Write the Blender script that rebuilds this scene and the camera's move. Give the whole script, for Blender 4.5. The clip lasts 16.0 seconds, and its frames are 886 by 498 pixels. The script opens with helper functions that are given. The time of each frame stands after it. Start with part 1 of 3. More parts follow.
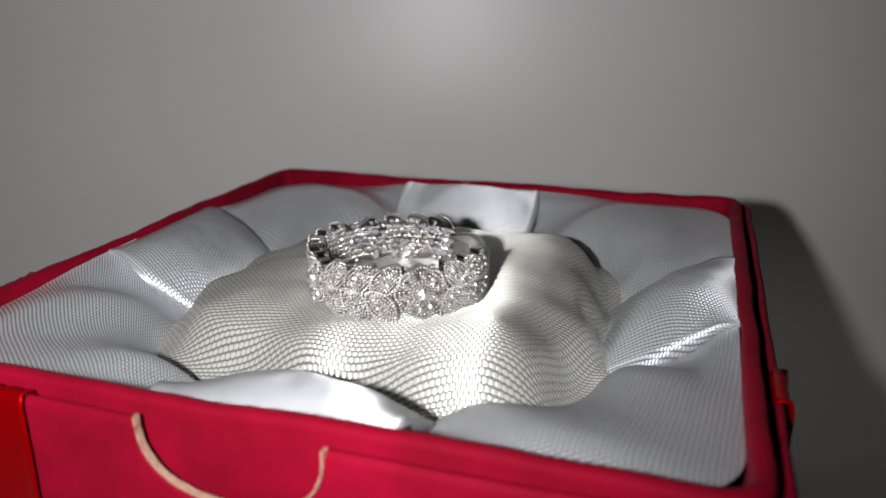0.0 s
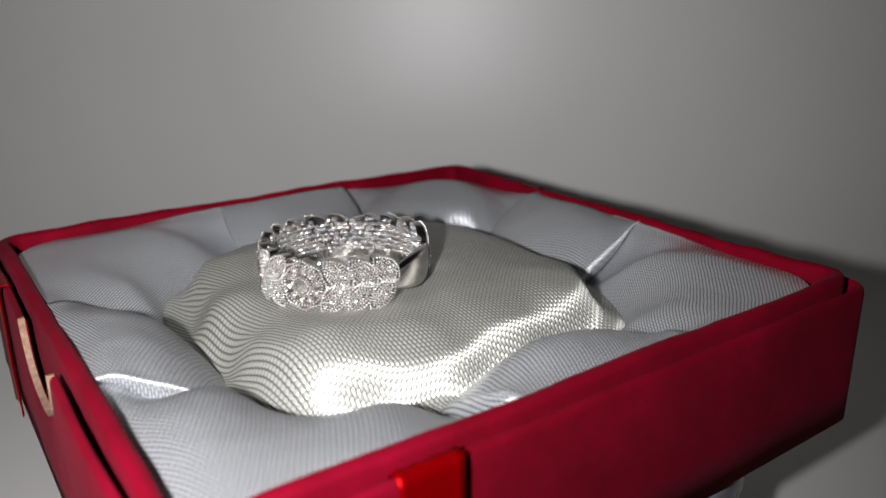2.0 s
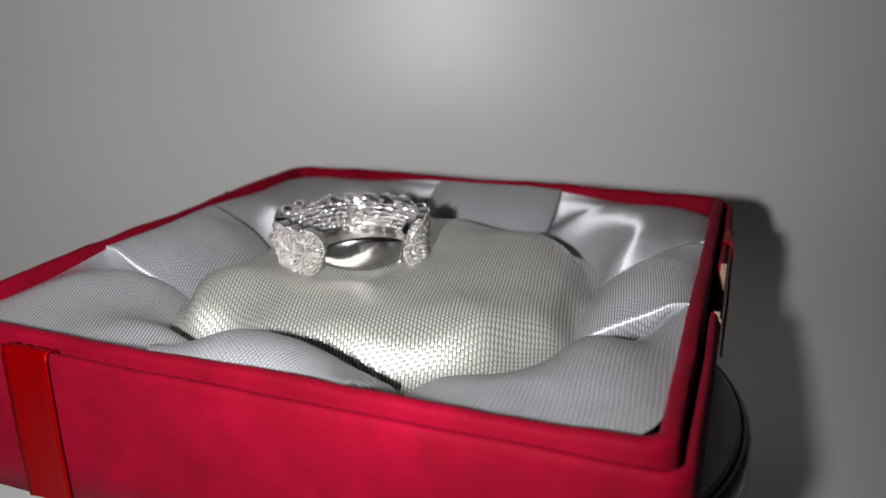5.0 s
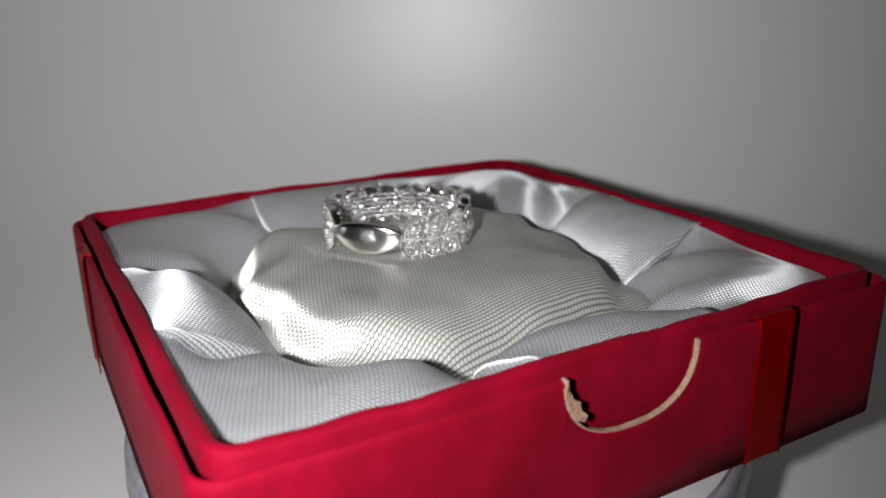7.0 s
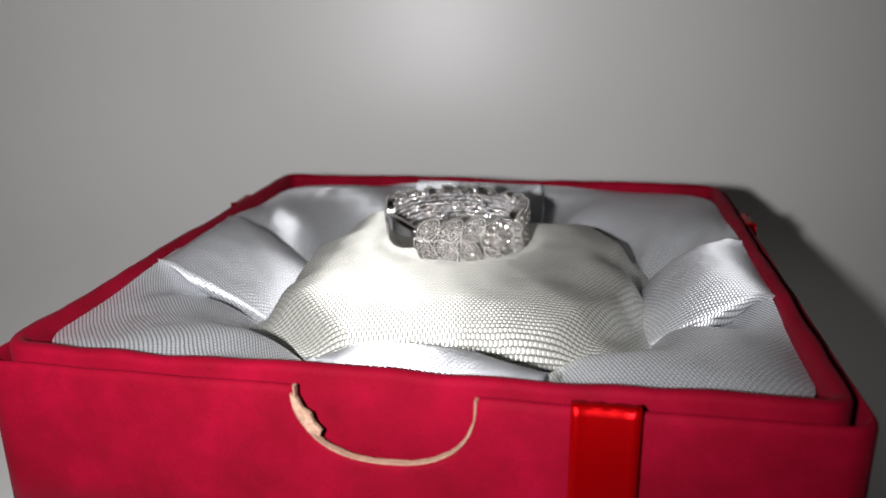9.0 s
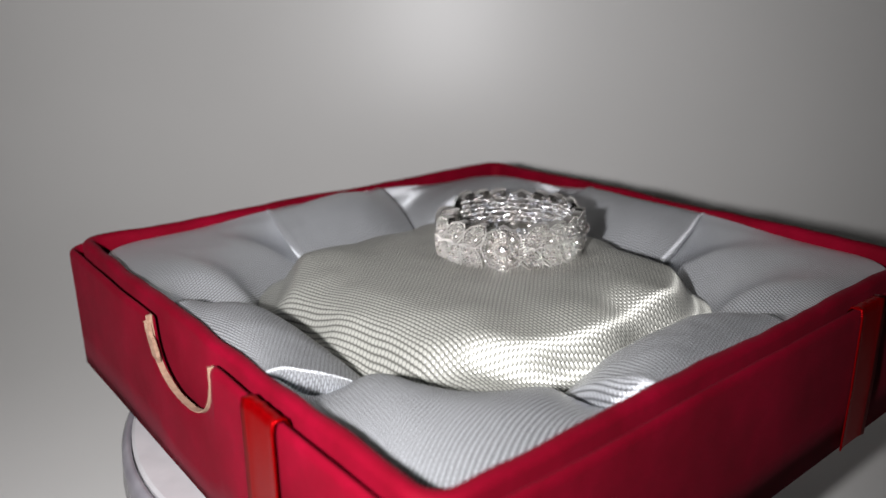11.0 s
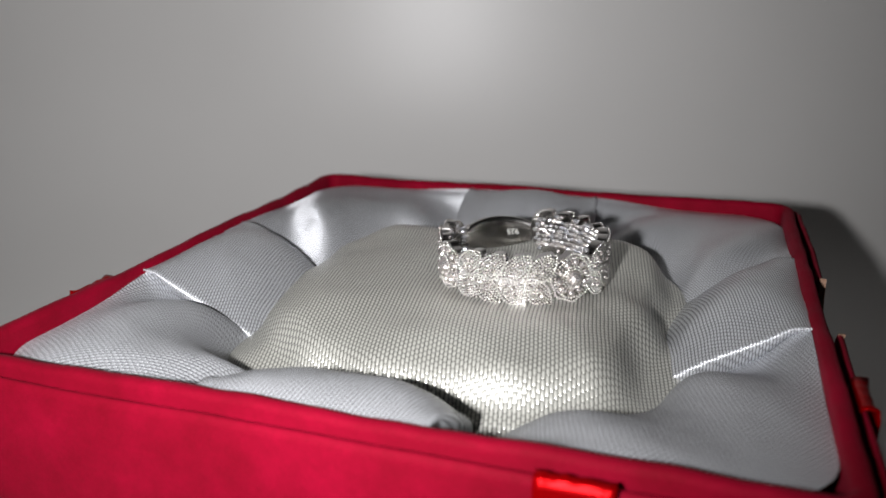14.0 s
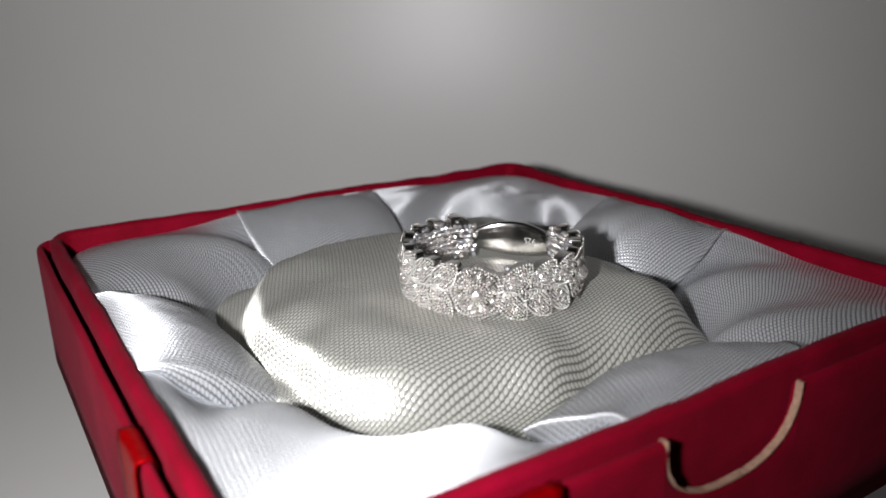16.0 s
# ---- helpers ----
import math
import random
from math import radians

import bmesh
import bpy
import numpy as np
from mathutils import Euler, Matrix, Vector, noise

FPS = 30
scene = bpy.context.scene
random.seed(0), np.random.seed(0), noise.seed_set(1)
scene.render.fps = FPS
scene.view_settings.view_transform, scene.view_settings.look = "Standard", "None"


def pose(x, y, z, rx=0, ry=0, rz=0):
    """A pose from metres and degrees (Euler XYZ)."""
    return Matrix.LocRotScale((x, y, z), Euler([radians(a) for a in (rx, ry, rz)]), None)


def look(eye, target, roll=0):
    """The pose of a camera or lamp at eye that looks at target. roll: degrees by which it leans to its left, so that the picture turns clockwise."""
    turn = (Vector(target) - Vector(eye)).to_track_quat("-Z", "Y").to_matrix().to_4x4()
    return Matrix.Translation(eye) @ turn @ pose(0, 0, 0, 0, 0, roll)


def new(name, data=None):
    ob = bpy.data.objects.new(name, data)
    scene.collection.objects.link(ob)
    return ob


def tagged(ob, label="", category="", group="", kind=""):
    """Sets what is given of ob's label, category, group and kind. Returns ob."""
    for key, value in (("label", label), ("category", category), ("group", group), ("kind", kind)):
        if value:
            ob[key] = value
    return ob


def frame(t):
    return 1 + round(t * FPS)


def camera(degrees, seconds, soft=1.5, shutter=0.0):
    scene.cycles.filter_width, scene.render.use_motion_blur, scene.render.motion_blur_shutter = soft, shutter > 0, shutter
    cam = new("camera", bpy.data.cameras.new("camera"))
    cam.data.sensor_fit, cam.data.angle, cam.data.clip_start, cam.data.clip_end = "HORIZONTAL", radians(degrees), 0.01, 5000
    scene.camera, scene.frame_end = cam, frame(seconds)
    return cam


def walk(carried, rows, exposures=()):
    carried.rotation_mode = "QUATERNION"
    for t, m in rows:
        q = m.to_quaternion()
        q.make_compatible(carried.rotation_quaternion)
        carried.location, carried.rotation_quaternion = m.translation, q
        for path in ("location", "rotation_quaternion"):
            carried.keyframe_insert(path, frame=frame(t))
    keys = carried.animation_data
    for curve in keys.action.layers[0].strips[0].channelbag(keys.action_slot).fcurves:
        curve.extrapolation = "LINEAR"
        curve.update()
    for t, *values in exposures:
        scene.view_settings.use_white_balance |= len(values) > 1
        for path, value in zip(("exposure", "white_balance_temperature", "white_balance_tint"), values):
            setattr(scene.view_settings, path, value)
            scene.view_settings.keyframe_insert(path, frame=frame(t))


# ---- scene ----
# The lens stands on a hand-steadied phone 73 mm above the table; it trembles by less than a millimetre.
cam = camera(58.8, 16.0, soft=1.6)
# close focus on the ring: the nearest rim and the far rim fall a little out of it
cam.data.dof.use_dof, cam.data.dof.focus_distance, cam.data.dof.aperture_fstop = True, 0.092, 30.0
EYE = (0.0, -100.0, 73.09)      # millimetres
TREMBLE = (                    # seconds, shift in millimetres, turn in degrees
    (0, -0.48, -0.27, -0.83, 71.73, 0.53, -0.62), (0.5, -0.35, -0.21, -0.69, 71.78, 0.57, -0.63), (1, -0.15, -0.39, -0.74, 71.74, 0.61, -0.67),
    (1.5, 0.11, -0.48, -0.35, 71.84, 0.66, -0.80), (2, 0.11, -0.43, -0.03, 71.93, 0.69, -0.80), (2.5, -0.05, -0.33, -0.01, 71.94, 0.68, -0.74),
    (3, 0.26, -0.16, 0.10, 71.94, 0.61, -0.79), (3.5, -0.01, 0.01, 0.25, 71.94, 0.66, -0.79), (4, -0.15, 0.11, 0.29, 71.91, 0.72, -0.78),
    (5.2, -0.13, -0.01, 0.30, 71.90, 0.71, -0.77), (6.5, -0.10, -0.14, 0.30, 71.89, 0.70, -0.76), (7, 0.03, 0.17, 0.21, 71.95, 0.72, -0.79),
    (7.5, -0.05, -0.01, 0.32, 72.03, 0.68, -0.78), (8, 0.19, -0.13, 0.06, 72.02, 0.66, -0.88), (8.5, 0.29, 0.06, 0.33, 72.07, 0.68, -0.84),
    (9, 0.19, -0.02, 0.47, 72.10, 0.71, -0.77), (10.2, 0.27, -0.02, 0.33, 72.04, 0.70, -0.79), (11.5, 0.35, -0.02, 0.20, 71.99, 0.69, -0.82),
    (12, 0.12, 0.09, 0.35, 72.02, 0.74, -0.72), (12.5, 0.03, -0.24, 0.20, 72.02, 0.76, -0.73), (13, -0.24, 0.10, 0.12, 72.02, 0.78, -0.68),
    (13.5, -0.06, 0.23, 0.06, 71.93, 0.75, -0.80), (14, 0.58, 0.19, 0.11, 71.86, 0.69, -0.91), (14.5, 0.05, 0.29, 0.14, 71.85, 0.79, -0.79),
    (15, -0.20, 0.37, 0.08, 71.84, 0.81, -0.72), (15.5, -0.18, 0.58, -0.22, 71.77, 0.79, -0.73), (16, -0.22, 0.68, -0.71, 71.63, 0.76, -0.70))
walk(cam, [(t, pose((EYE[0] + x) * 0.001, (EYE[1] + y) * 0.001, (EYE[2] + z) * 0.001, rx, ry, rz)) for t, x, y, z, rx, ry, rz in TREMBLE],
     exposures=((0.0, -0.25), (1.5, -0.22), (3.5, -0.10), (7.0, 0.14), (9.0, 0.16), (12.5, 0.14), (14.5, 0.11), (15.0, 0.10), (16.0, -0.12)))

# ---- light: the phone's own lamp beside the lens, and a dim room ----
world = bpy.data.worlds.new("dim_room")
world.use_nodes = True
scene.world = world
world.node_tree.nodes["Background"].inputs[0].default_value = (0.95, 0.93, 0.90, 1)
world.node_tree.nodes["Background"].inputs[1].default_value = 0.008
lamp = bpy.data.lights.new("phone_lamp", "SPOT")
lamp.energy = 0.86
lamp.spot_size, lamp.spot_blend = radians(128), 1.0
lamp.shadow_soft_size = 0.0024
lamp.color = (0.99, 0.98, 1.0)
new("phone_lamp", lamp).matrix_world = look((-0.019, -0.1005, 0.0745), (-0.030, 0.050, 0.060))

MM = 0.001


# ---- materials ----
def material(name):
    m = bpy.data.materials.new(name)
    m.use_nodes = True
    nt = m.node_tree
    return m, nt, nt.nodes["Principled BSDF"]


def node(nt, kind, **values):
    n = nt.nodes.new(kind)
    for key, value in values.items():
        if key in n.inputs:
            n.inputs[key].default_value = value
    return n


def arith(nt, op, a, b=None):
    n = nt.nodes.new("ShaderNodeMath")
    n.operation = op
    for i, v in enumerate((a, b)):
        if v is None:
            continue
        if isinstance(v, (int, float)):
            n.inputs[i].default_value = v
        else:
            nt.links.new(v, n.inputs[i])
    return n.outputs[0]


def ramp(nt, fac, stops):
    r = nt.nodes.new("ShaderNodeValToRGB")
    el = r.color_ramp.elements
    el[0].position, el[0].color = stops[0][0], (*stops[0][1], 1)
    el[1].position, el[1].color = stops[-1][0], (*stops[-1][1], 1)
    for p, c in stops[1:-1]:
        e = el.new(p)
        e.color = (*c, 1)
    nt.links.new(fac, r.inputs[0])
    return r.outputs[0]


def noise_tex(nt, scale, detail=3.0, rough=0.5, coord="Object"):
    tc = nt.nodes.new("ShaderNodeTexCoord")
    n = node(nt, "ShaderNodeTexNoise", Scale=scale, Detail=detail, Roughness=rough)
    nt.links.new(tc.outputs[coord], n.inputs["Vector"])
    return n.outputs["Fac"]


def bump(nt, bsdf, height, strength, distance):
    b = node(nt, "ShaderNodeBump", Strength=strength, Distance=distance)
    nt.links.new(height, b.inputs["Height"])
    nt.links.new(b.outputs[0], bsdf.inputs["Normal"])
    return b


def make_satin(name, low, high, thread, metal, rough, depth, aniso):
    """Woven satin: staggered thread floats laid out in the cloth's own millimetres (UV)."""
    m, nt, b = material(name)
    uv = nt.nodes.new("ShaderNodeUVMap")
    sep = nt.nodes.new("ShaderNodeSeparateXYZ")
    warp = node(nt, "ShaderNodeTexNoise", Scale=0.12, Detail=2.0)
    nt.links.new(uv.outputs[0], warp.inputs["Vector"])
    mix = nt.nodes.new("ShaderNodeVectorMath")
    mix.operation = "MULTIPLY_ADD"
    nt.links.new(warp.outputs["Color"], mix.inputs[0])
    mix.inputs[1].default_value = (0.5, 0.5, 0)
    nt.links.new(uv.outputs[0], mix.inputs[2])
    nt.links.new(mix.outputs[0], sep.inputs[0])
    u = arith(nt, "DIVIDE", sep.outputs[0], thread * 1.2)
    v = arith(nt, "DIVIDE", sep.outputs[1], thread * 0.9)
    row = arith(nt, "FLOOR", v)
    shift = arith(nt, "MULTIPLY", arith(nt, "MODULO", row, 2.0), 0.5)
    uu = arith(nt, "FRACT", arith(nt, "ADD", u, shift))
    vv = arith(nt, "FRACT", v)
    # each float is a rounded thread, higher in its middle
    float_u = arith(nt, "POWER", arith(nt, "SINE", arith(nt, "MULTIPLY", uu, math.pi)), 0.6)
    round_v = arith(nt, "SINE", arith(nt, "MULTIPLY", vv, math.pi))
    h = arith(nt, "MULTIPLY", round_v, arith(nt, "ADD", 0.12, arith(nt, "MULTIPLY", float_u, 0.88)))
    cloud = noise_tex(nt, 60.0, 4.0)
    fine = noise_tex(nt, 2500.0, 2.0)
    hh = arith(nt, "ADD", h, arith(nt, "MULTIPLY", fine, 0.25))
    relief = bump(nt, b, hh, 1.0, depth)
    nt.links.new(relief.outputs[0], b.inputs["Coat Normal"])
    b.inputs["Coat Weight"].default_value = 0.34
    b.inputs["Coat IOR"].default_value = 2.0
    b.inputs["Coat Roughness"].default_value = 0.18
    # shade in the gaps between floats is painted into the colour, with faint mottling
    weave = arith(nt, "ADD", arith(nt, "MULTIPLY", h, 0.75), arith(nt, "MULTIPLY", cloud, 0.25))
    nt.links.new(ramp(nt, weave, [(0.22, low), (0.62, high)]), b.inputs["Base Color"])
    b.inputs["Metallic"].default_value = metal
    rr = arith(nt, "ADD", rough - 0.06, arith(nt, "MULTIPLY", cloud, 0.12))
    nt.links.new(rr, b.inputs["Roughness"])
    b.inputs["Specular IOR Level"].default_value = 0.7
    # light spreads round the threads, which run along the cloth's u
    tangent = nt.nodes.new("ShaderNodeTangent")
    tangent.direction_type = "UV_MAP"
    nt.links.new(tangent.outputs[0], b.inputs["Tangent"])
    b.inputs["Anisotropic"].default_value = aniso
    b.inputs["Anisotropic Rotation"].default_value = 0.25
    return m


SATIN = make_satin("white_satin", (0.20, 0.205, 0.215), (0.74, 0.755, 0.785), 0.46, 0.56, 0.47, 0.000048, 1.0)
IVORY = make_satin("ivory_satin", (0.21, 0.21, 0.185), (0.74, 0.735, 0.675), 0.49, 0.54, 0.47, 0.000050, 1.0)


def make_red_paper():
    m, nt, b = material("red_velvet_paper")
    cloud = noise_tex(nt, 130.0, 5.0, 0.6)
    fibre = noise_tex(nt, 3500.0, 3.0, 0.7)
    mix = arith(nt, "ADD", arith(nt, "MULTIPLY", cloud, 0.7), arith(nt, "MULTIPLY", fibre, 0.3))
    nt.links.new(ramp(nt, mix, [(0.3, (0.105, 0.0003, 0.0052)), (0.52, (0.155, 0.0004, 0.0095)), (0.7, (0.21, 0.0007, 0.0145))]),
                 b.inputs["Base Color"])
    b.inputs["Roughness"].default_value = 0.74
    b.inputs["Specular IOR Level"].default_value = 0.06
    b.inputs["Sheen Weight"].default_value = 0.03
    b.inputs["Sheen Tint"].default_value = (1.0, 0.25, 0.35, 1)
    bump(nt, b, arith(nt, "ADD", fibre, arith(nt, "MULTIPLY", cloud, 2.0)), 0.5, 0.00008)
    return m


RED = make_red_paper()


def make_ribbon():
    m, nt, b = material("red_satin_ribbon")
    tc = nt.nodes.new("ShaderNodeTexCoord")
    w = node(nt, "ShaderNodeTexWave", Scale=1400.0, Distortion=0.6, Detail=1.0)
    w.bands_direction = "Z"
    nt.links.new(tc.outputs["Object"], w.inputs["Vector"])
    nt.links.new(ramp(nt, w.outputs["Fac"], [(0.2, (0.24, 0.0, 0.0010)), (0.8, (0.33, 0.0, 0.0014))]), b.inputs["Base Color"])
    b.inputs["Metallic"].default_value = 0.6
    b.inputs["Roughness"].default_value = 0.34
    b.inputs["Specular IOR Level"].default_value = 0.08
    bump(nt, b, w.outputs["Fac"], 0.35, 0.00003)
    return m


RIBBON = make_ribbon()


def make_card():
    m, nt, b = material("raw_greyboard")
    n = noise_tex(nt, 1800.0, 4.0, 0.7)
    nt.links.new(ramp(nt, n, [(0.3, (0.20, 0.11, 0.07)), (0.7, (0.36, 0.23, 0.16))]), b.inputs["Base Color"])
    b.inputs["Roughness"].default_value = 0.9
    bump(nt, b, n, 0.9, 0.0002)
    return m


CARD = make_card()


def make_silver(name, rough, gain):
    m, nt, b = material(name)
    n = noise_tex(nt, 900.0, 4.0)
    nt.links.new(ramp(nt, n, [(0.3, (0.50 * gain, 0.482 * gain, 0.465 * gain)), (0.7, (0.64 * gain, 0.62 * gain, 0.60 * gain))]), b.inputs["Base Color"])
    b.inputs["Metallic"].default_value = 1.0
    nt.links.new(arith(nt, "ADD", rough - 0.06, arith(nt, "MULTIPLY", n, 0.12)), b.inputs["Roughness"])
    return m


SILVER = make_silver("polished_silver", 0.16, 1.0)
GRAIN = make_silver("beaded_silver", 0.30, 1.18)


def make_stone():
    m, nt, b = material("clear_brilliant_stone")
    info = nt.nodes.new("ShaderNodeNewGeometry")
    nt.links.new(ramp(nt, info.outputs["Random Per Island"], [(0.0, (0.60, 0.61, 0.66)), (0.5, (0.84, 0.83, 0.82)), (1.0, (0.80, 0.74, 0.70))]),
                 b.inputs["Base Color"])
    b.inputs["Metallic"].default_value = 0.85
    b.inputs["Roughness"].default_value = 0.20
    b.inputs["Specular IOR Level"].default_value = 1.0
    b.inputs["Coat Weight"].default_value = 0.5
    b.inputs["Coat Roughness"].default_value = 0.03
    return m


STONE = make_stone()


def make_backdrop():
    m, nt, b = material("glossy_white_board")
    n = noise_tex(nt, 14.0, 3.0)
    f = noise_tex(nt, 900.0, 3.0)
    nt.links.new(ramp(nt, n, [(0.3, (0.635, 0.625, 0.605)), (0.7, (0.675, 0.665, 0.645))]), b.inputs["Base Color"])
    b.inputs["Roughness"].default_value = 0.39
    b.inputs["Specular IOR Level"].default_value = 0.75
    bump(nt, b, f, 0.15, 0.0001)
    return m


BOARD = make_backdrop()


def make_plastic(name, low, high, rough):
    m, nt, b = material(name)
    n = noise_tex(nt, 300.0, 4.0)
    nt.links.new(ramp(nt, n, [(0.3, low), (0.7, high)]), b.inputs["Base Color"])
    b.inputs["Roughness"].default_value = rough
    return m


PLATE = make_plastic("grey_white_plastic", (0.40, 0.39, 0.40), (0.46, 0.45, 0.46), 0.4)
PLATE_SIDE = make_plastic("smoky_grey_plastic", (0.16, 0.15, 0.17), (0.24, 0.23, 0.25), 0.25)
INK = make_plastic("engraved_mark", (0.42, 0.42, 0.40), (0.50, 0.50, 0.47), 0.6)


# ---- mesh helpers ----
def mesh_of(name, verts, faces, mat, smooth=True, uvs=None):
    """A mesh from vertices in millimetres; uvs: one pair in millimetres for each vertex."""
    me = bpy.data.meshes.new(name)
    me.from_pydata([(x * MM, y * MM, z * MM) for x, y, z in verts], [], faces)
    me.materials.append(mat)
    if smooth:
        me.polygons.foreach_set("use_smooth", [True] * len(me.polygons))
    if uvs is not None:
        layer = me.uv_layers.new(name="cloth")
        for loop in me.loops:
            layer.data[loop.index].uv = uvs[loop.vertex_index]
    me.update()
    return me


def part_of(name, me, parent, label="", kind=""):
    ob = new(name, me)
    ob.parent = parent
    return tagged(ob, label, kind=kind)


def part(name, bm, mat, parent, label="", smooth=False):
    """A bmesh in millimetres as one part under a thing."""
    bmesh.ops.scale(bm, vec=(MM, MM, MM), verts=bm.verts)
    bmesh.ops.recalc_face_normals(bm, faces=bm.faces)
    me = bpy.data.meshes.new(name)
    bm.to_mesh(me)
    bm.free()
    me.materials.append(mat)
    if smooth:
        me.polygons.foreach_set("use_smooth", [True] * len(me.polygons))
    return part_of(name, me, parent, label)


def slab(x0, x1, y0, y1, z0, z1, bevel=0.3, segments=2):
    bm = bmesh.new()
    bmesh.ops.create_cube(bm, size=1)
    for v in bm.verts:
        v.co = Vector((x0 if v.co.x < 0 else x1, y0 if v.co.y < 0 else y1, z0 if v.co.z < 0 else z1))
    if bevel:
        bmesh.ops.bevel(bm, geom=bm.edges[:], offset=bevel, segments=segments, affect="EDGES", profile=0.5)
    return bm


def lathe(profile, steps=96):
    """A closed turned body from (radius, height) pairs; the ends lie on the axis."""
    bm = bmesh.new()
    rings = []
    for r, z in profile:
        if r < 1e-6:
            rings.append([bm.verts.new((0, 0, z))])
        else:
            rings.append([bm.verts.new((r * math.cos(2 * math.pi * k / steps), r * math.sin(2 * math.pi * k / steps), z)) for k in range(steps)])
    for a, b in zip(rings, rings[1:]):
        for k in range(steps):
            j = (k + 1) % steps
            if len(a) == 1:
                bm.faces.new((a[0], b[j], b[k]))
            elif len(b) == 1:
                bm.faces.new((a[k], a[j], b[0]))
            else:
                bm.faces.new((a[k], a[j], b[j], b[k]))
    return bm


def smoothstep(a, b, x):
    t = min(1.0, max(0.0, (x - a) / (b - a)))
    return t * t * (3 - 2 * t)


# ---- the setting: a white board that sweeps up behind the table ----
def build_backdrop():
    front, side, back, top = -420.0, 700.0, 113.0, 620.0
    line = [(front, 0.0), (-150.0, 0.0)]
    for k in range(49):
        t = k / 48
        q = 1 - t
        line.append((5.0 * q ** 3 + 3 * 82.0 * q * q * t + (3 * q * t * t + t ** 3) * back, 3 * 12.0 * q * t * t + 88.0 * t ** 3))
    line += [(back + 0.3, 200.0), (back + 2.0, top)]
    verts, faces = [], []
    cols = 9
    for y, z in line:
        for k in range(cols):
            verts.append((-side + 2 * side * k / (cols - 1), y, z))
    for i in range(len(line) - 1):
        for k in range(cols - 1):
            a = i * cols + k
            faces.append((a, a + 1, a + cols + 1, a + cols))
    ob = new("backdrop", mesh_of("backdrop", verts, faces, BOARD))
    tagged(ob, "plain glossy white board sweeping up behind the table", "backdrop", kind="structure")
    ob.rotation_euler = (0, 0, radians(-3.4))
    solid = ob.modifiers.new("thickness", "SOLIDIFY")
    solid.thickness, solid.offset = 0.002, -1.0


build_backdrop()


# ---- the turntable ----
DISC_TOP = 21.7


def build_turntable():
    root = new("turntable")
    tagged(root, "small round grey-white plastic display turntable", "turntable")
    part("base", lathe([(0, 0), (33, 0), (34, 0.8), (34, 15), (33, 16), (0, 16)]), PLATE, root, smooth=True)
    part("rim", lathe([(0, 16.0), (41.0, 16.0), (41.8, 16.8), (41.5, 20.4), (41.0, 21.1), (40.4, 21.2), (40.3, 20.2), (0, 20.2)]), PLATE_SIDE, root,
         "smoky grey edge of the turning plate", smooth=True)
    part("plate", lathe([(0, 20.3), (40.2, 20.3), (40.2, 21.4), (39.8, DISC_TOP), (0, DISC_TOP)]), PLATE, root, smooth=False)
    return root


# ---- the box ----
HALF, SHELL, RIM = 42.7, 17.5, 18.7
INNER = 39.4


def side_pose(k):
    """Box sides in turn: 0 faces -y, 1 +x, 2 +y, 3 -x; each is built facing -y."""
    return Matrix.Rotation(k * math.pi / 2, 4, "Z")


def round_square(half, radius, step, extra=()):
    """Points round a square with rounded corners: (x, y, normal x, normal y, side, place along the side); extra: places added to each side's own."""
    out = []
    for k in range(4):
        turn = side_pose(k)
        cut = half - radius
        n = max(2, int(2 * cut / step))
        places = sorted(set([-cut + 2 * cut * i / n for i in range(n)] + [e for side, e in extra if side == k]))
        for p in places:
            a, b = turn @ Vector((p, -half, 0)), turn @ Vector((0, -1, 0))
            out.append((a.x, a.y, b.x, b.y, k, p))
        for i in range(10):
            f = math.pi / 2 * i / 10
            b = turn @ Vector((math.sin(f), -math.cos(f), 0))
            a = turn @ Vector((cut, -cut, 0)) + b * radius
            out.append((a.x, a.y, b.x, b.y, k, half))
    return out


def swept_wall(name, points, profile, parent, label=""):
    """A closed wall: the profile (outward, height) carried round the points; profile takes the point."""
    verts, faces = [], []
    rings = [profile(p) for p in points]
    m, n = len(rings[0]), len(points)
    for p, ring in zip(points, rings):
        for out, z in ring:
            verts.append((p[0] + p[2] * out, p[1] + p[3] * out, z))
    for i in range(n):
        for j in range(m):
            a, b = i * m, ((i + 1) % n) * m
            q = (j + 1) % m
            faces.append((a + j, b + j, b + q, a + q))
    me = mesh_of(name, verts, faces, RED)
    return part_of(name, me, parent, label)


NOTCHES = {0: (0.3, 8.5, 6.7), 2: (0.0, 8.5, 7.3)}      # thumb notches: centre, half width, depth


def notch_arc(k, n=30):
    c, w, d = NOTCHES[k]
    arc = []
    for i in range(n + 1):
        a = math.pi * i / n
        arc.append((c + w * math.copysign(abs(math.cos(a)) ** 0.85, math.cos(a)), SHELL - d * max(0.0, math.sin(a)) ** 0.8))
    return arc


def shell_top(k, p):
    """Height of the outer wall's edge, with the notches cut out of it."""
    if k in NOTCHES:
        arc = notch_arc(k)
        if arc[-1][0] < p < arc[0][0]:
            for (x1, z1), (x0, z0) in zip(arc, arc[1:]):
                if x0 <= p <= x1:
                    return z0 + (z1 - z0) * (p - x0) / max(1e-6, x1 - x0)
    return SHELL


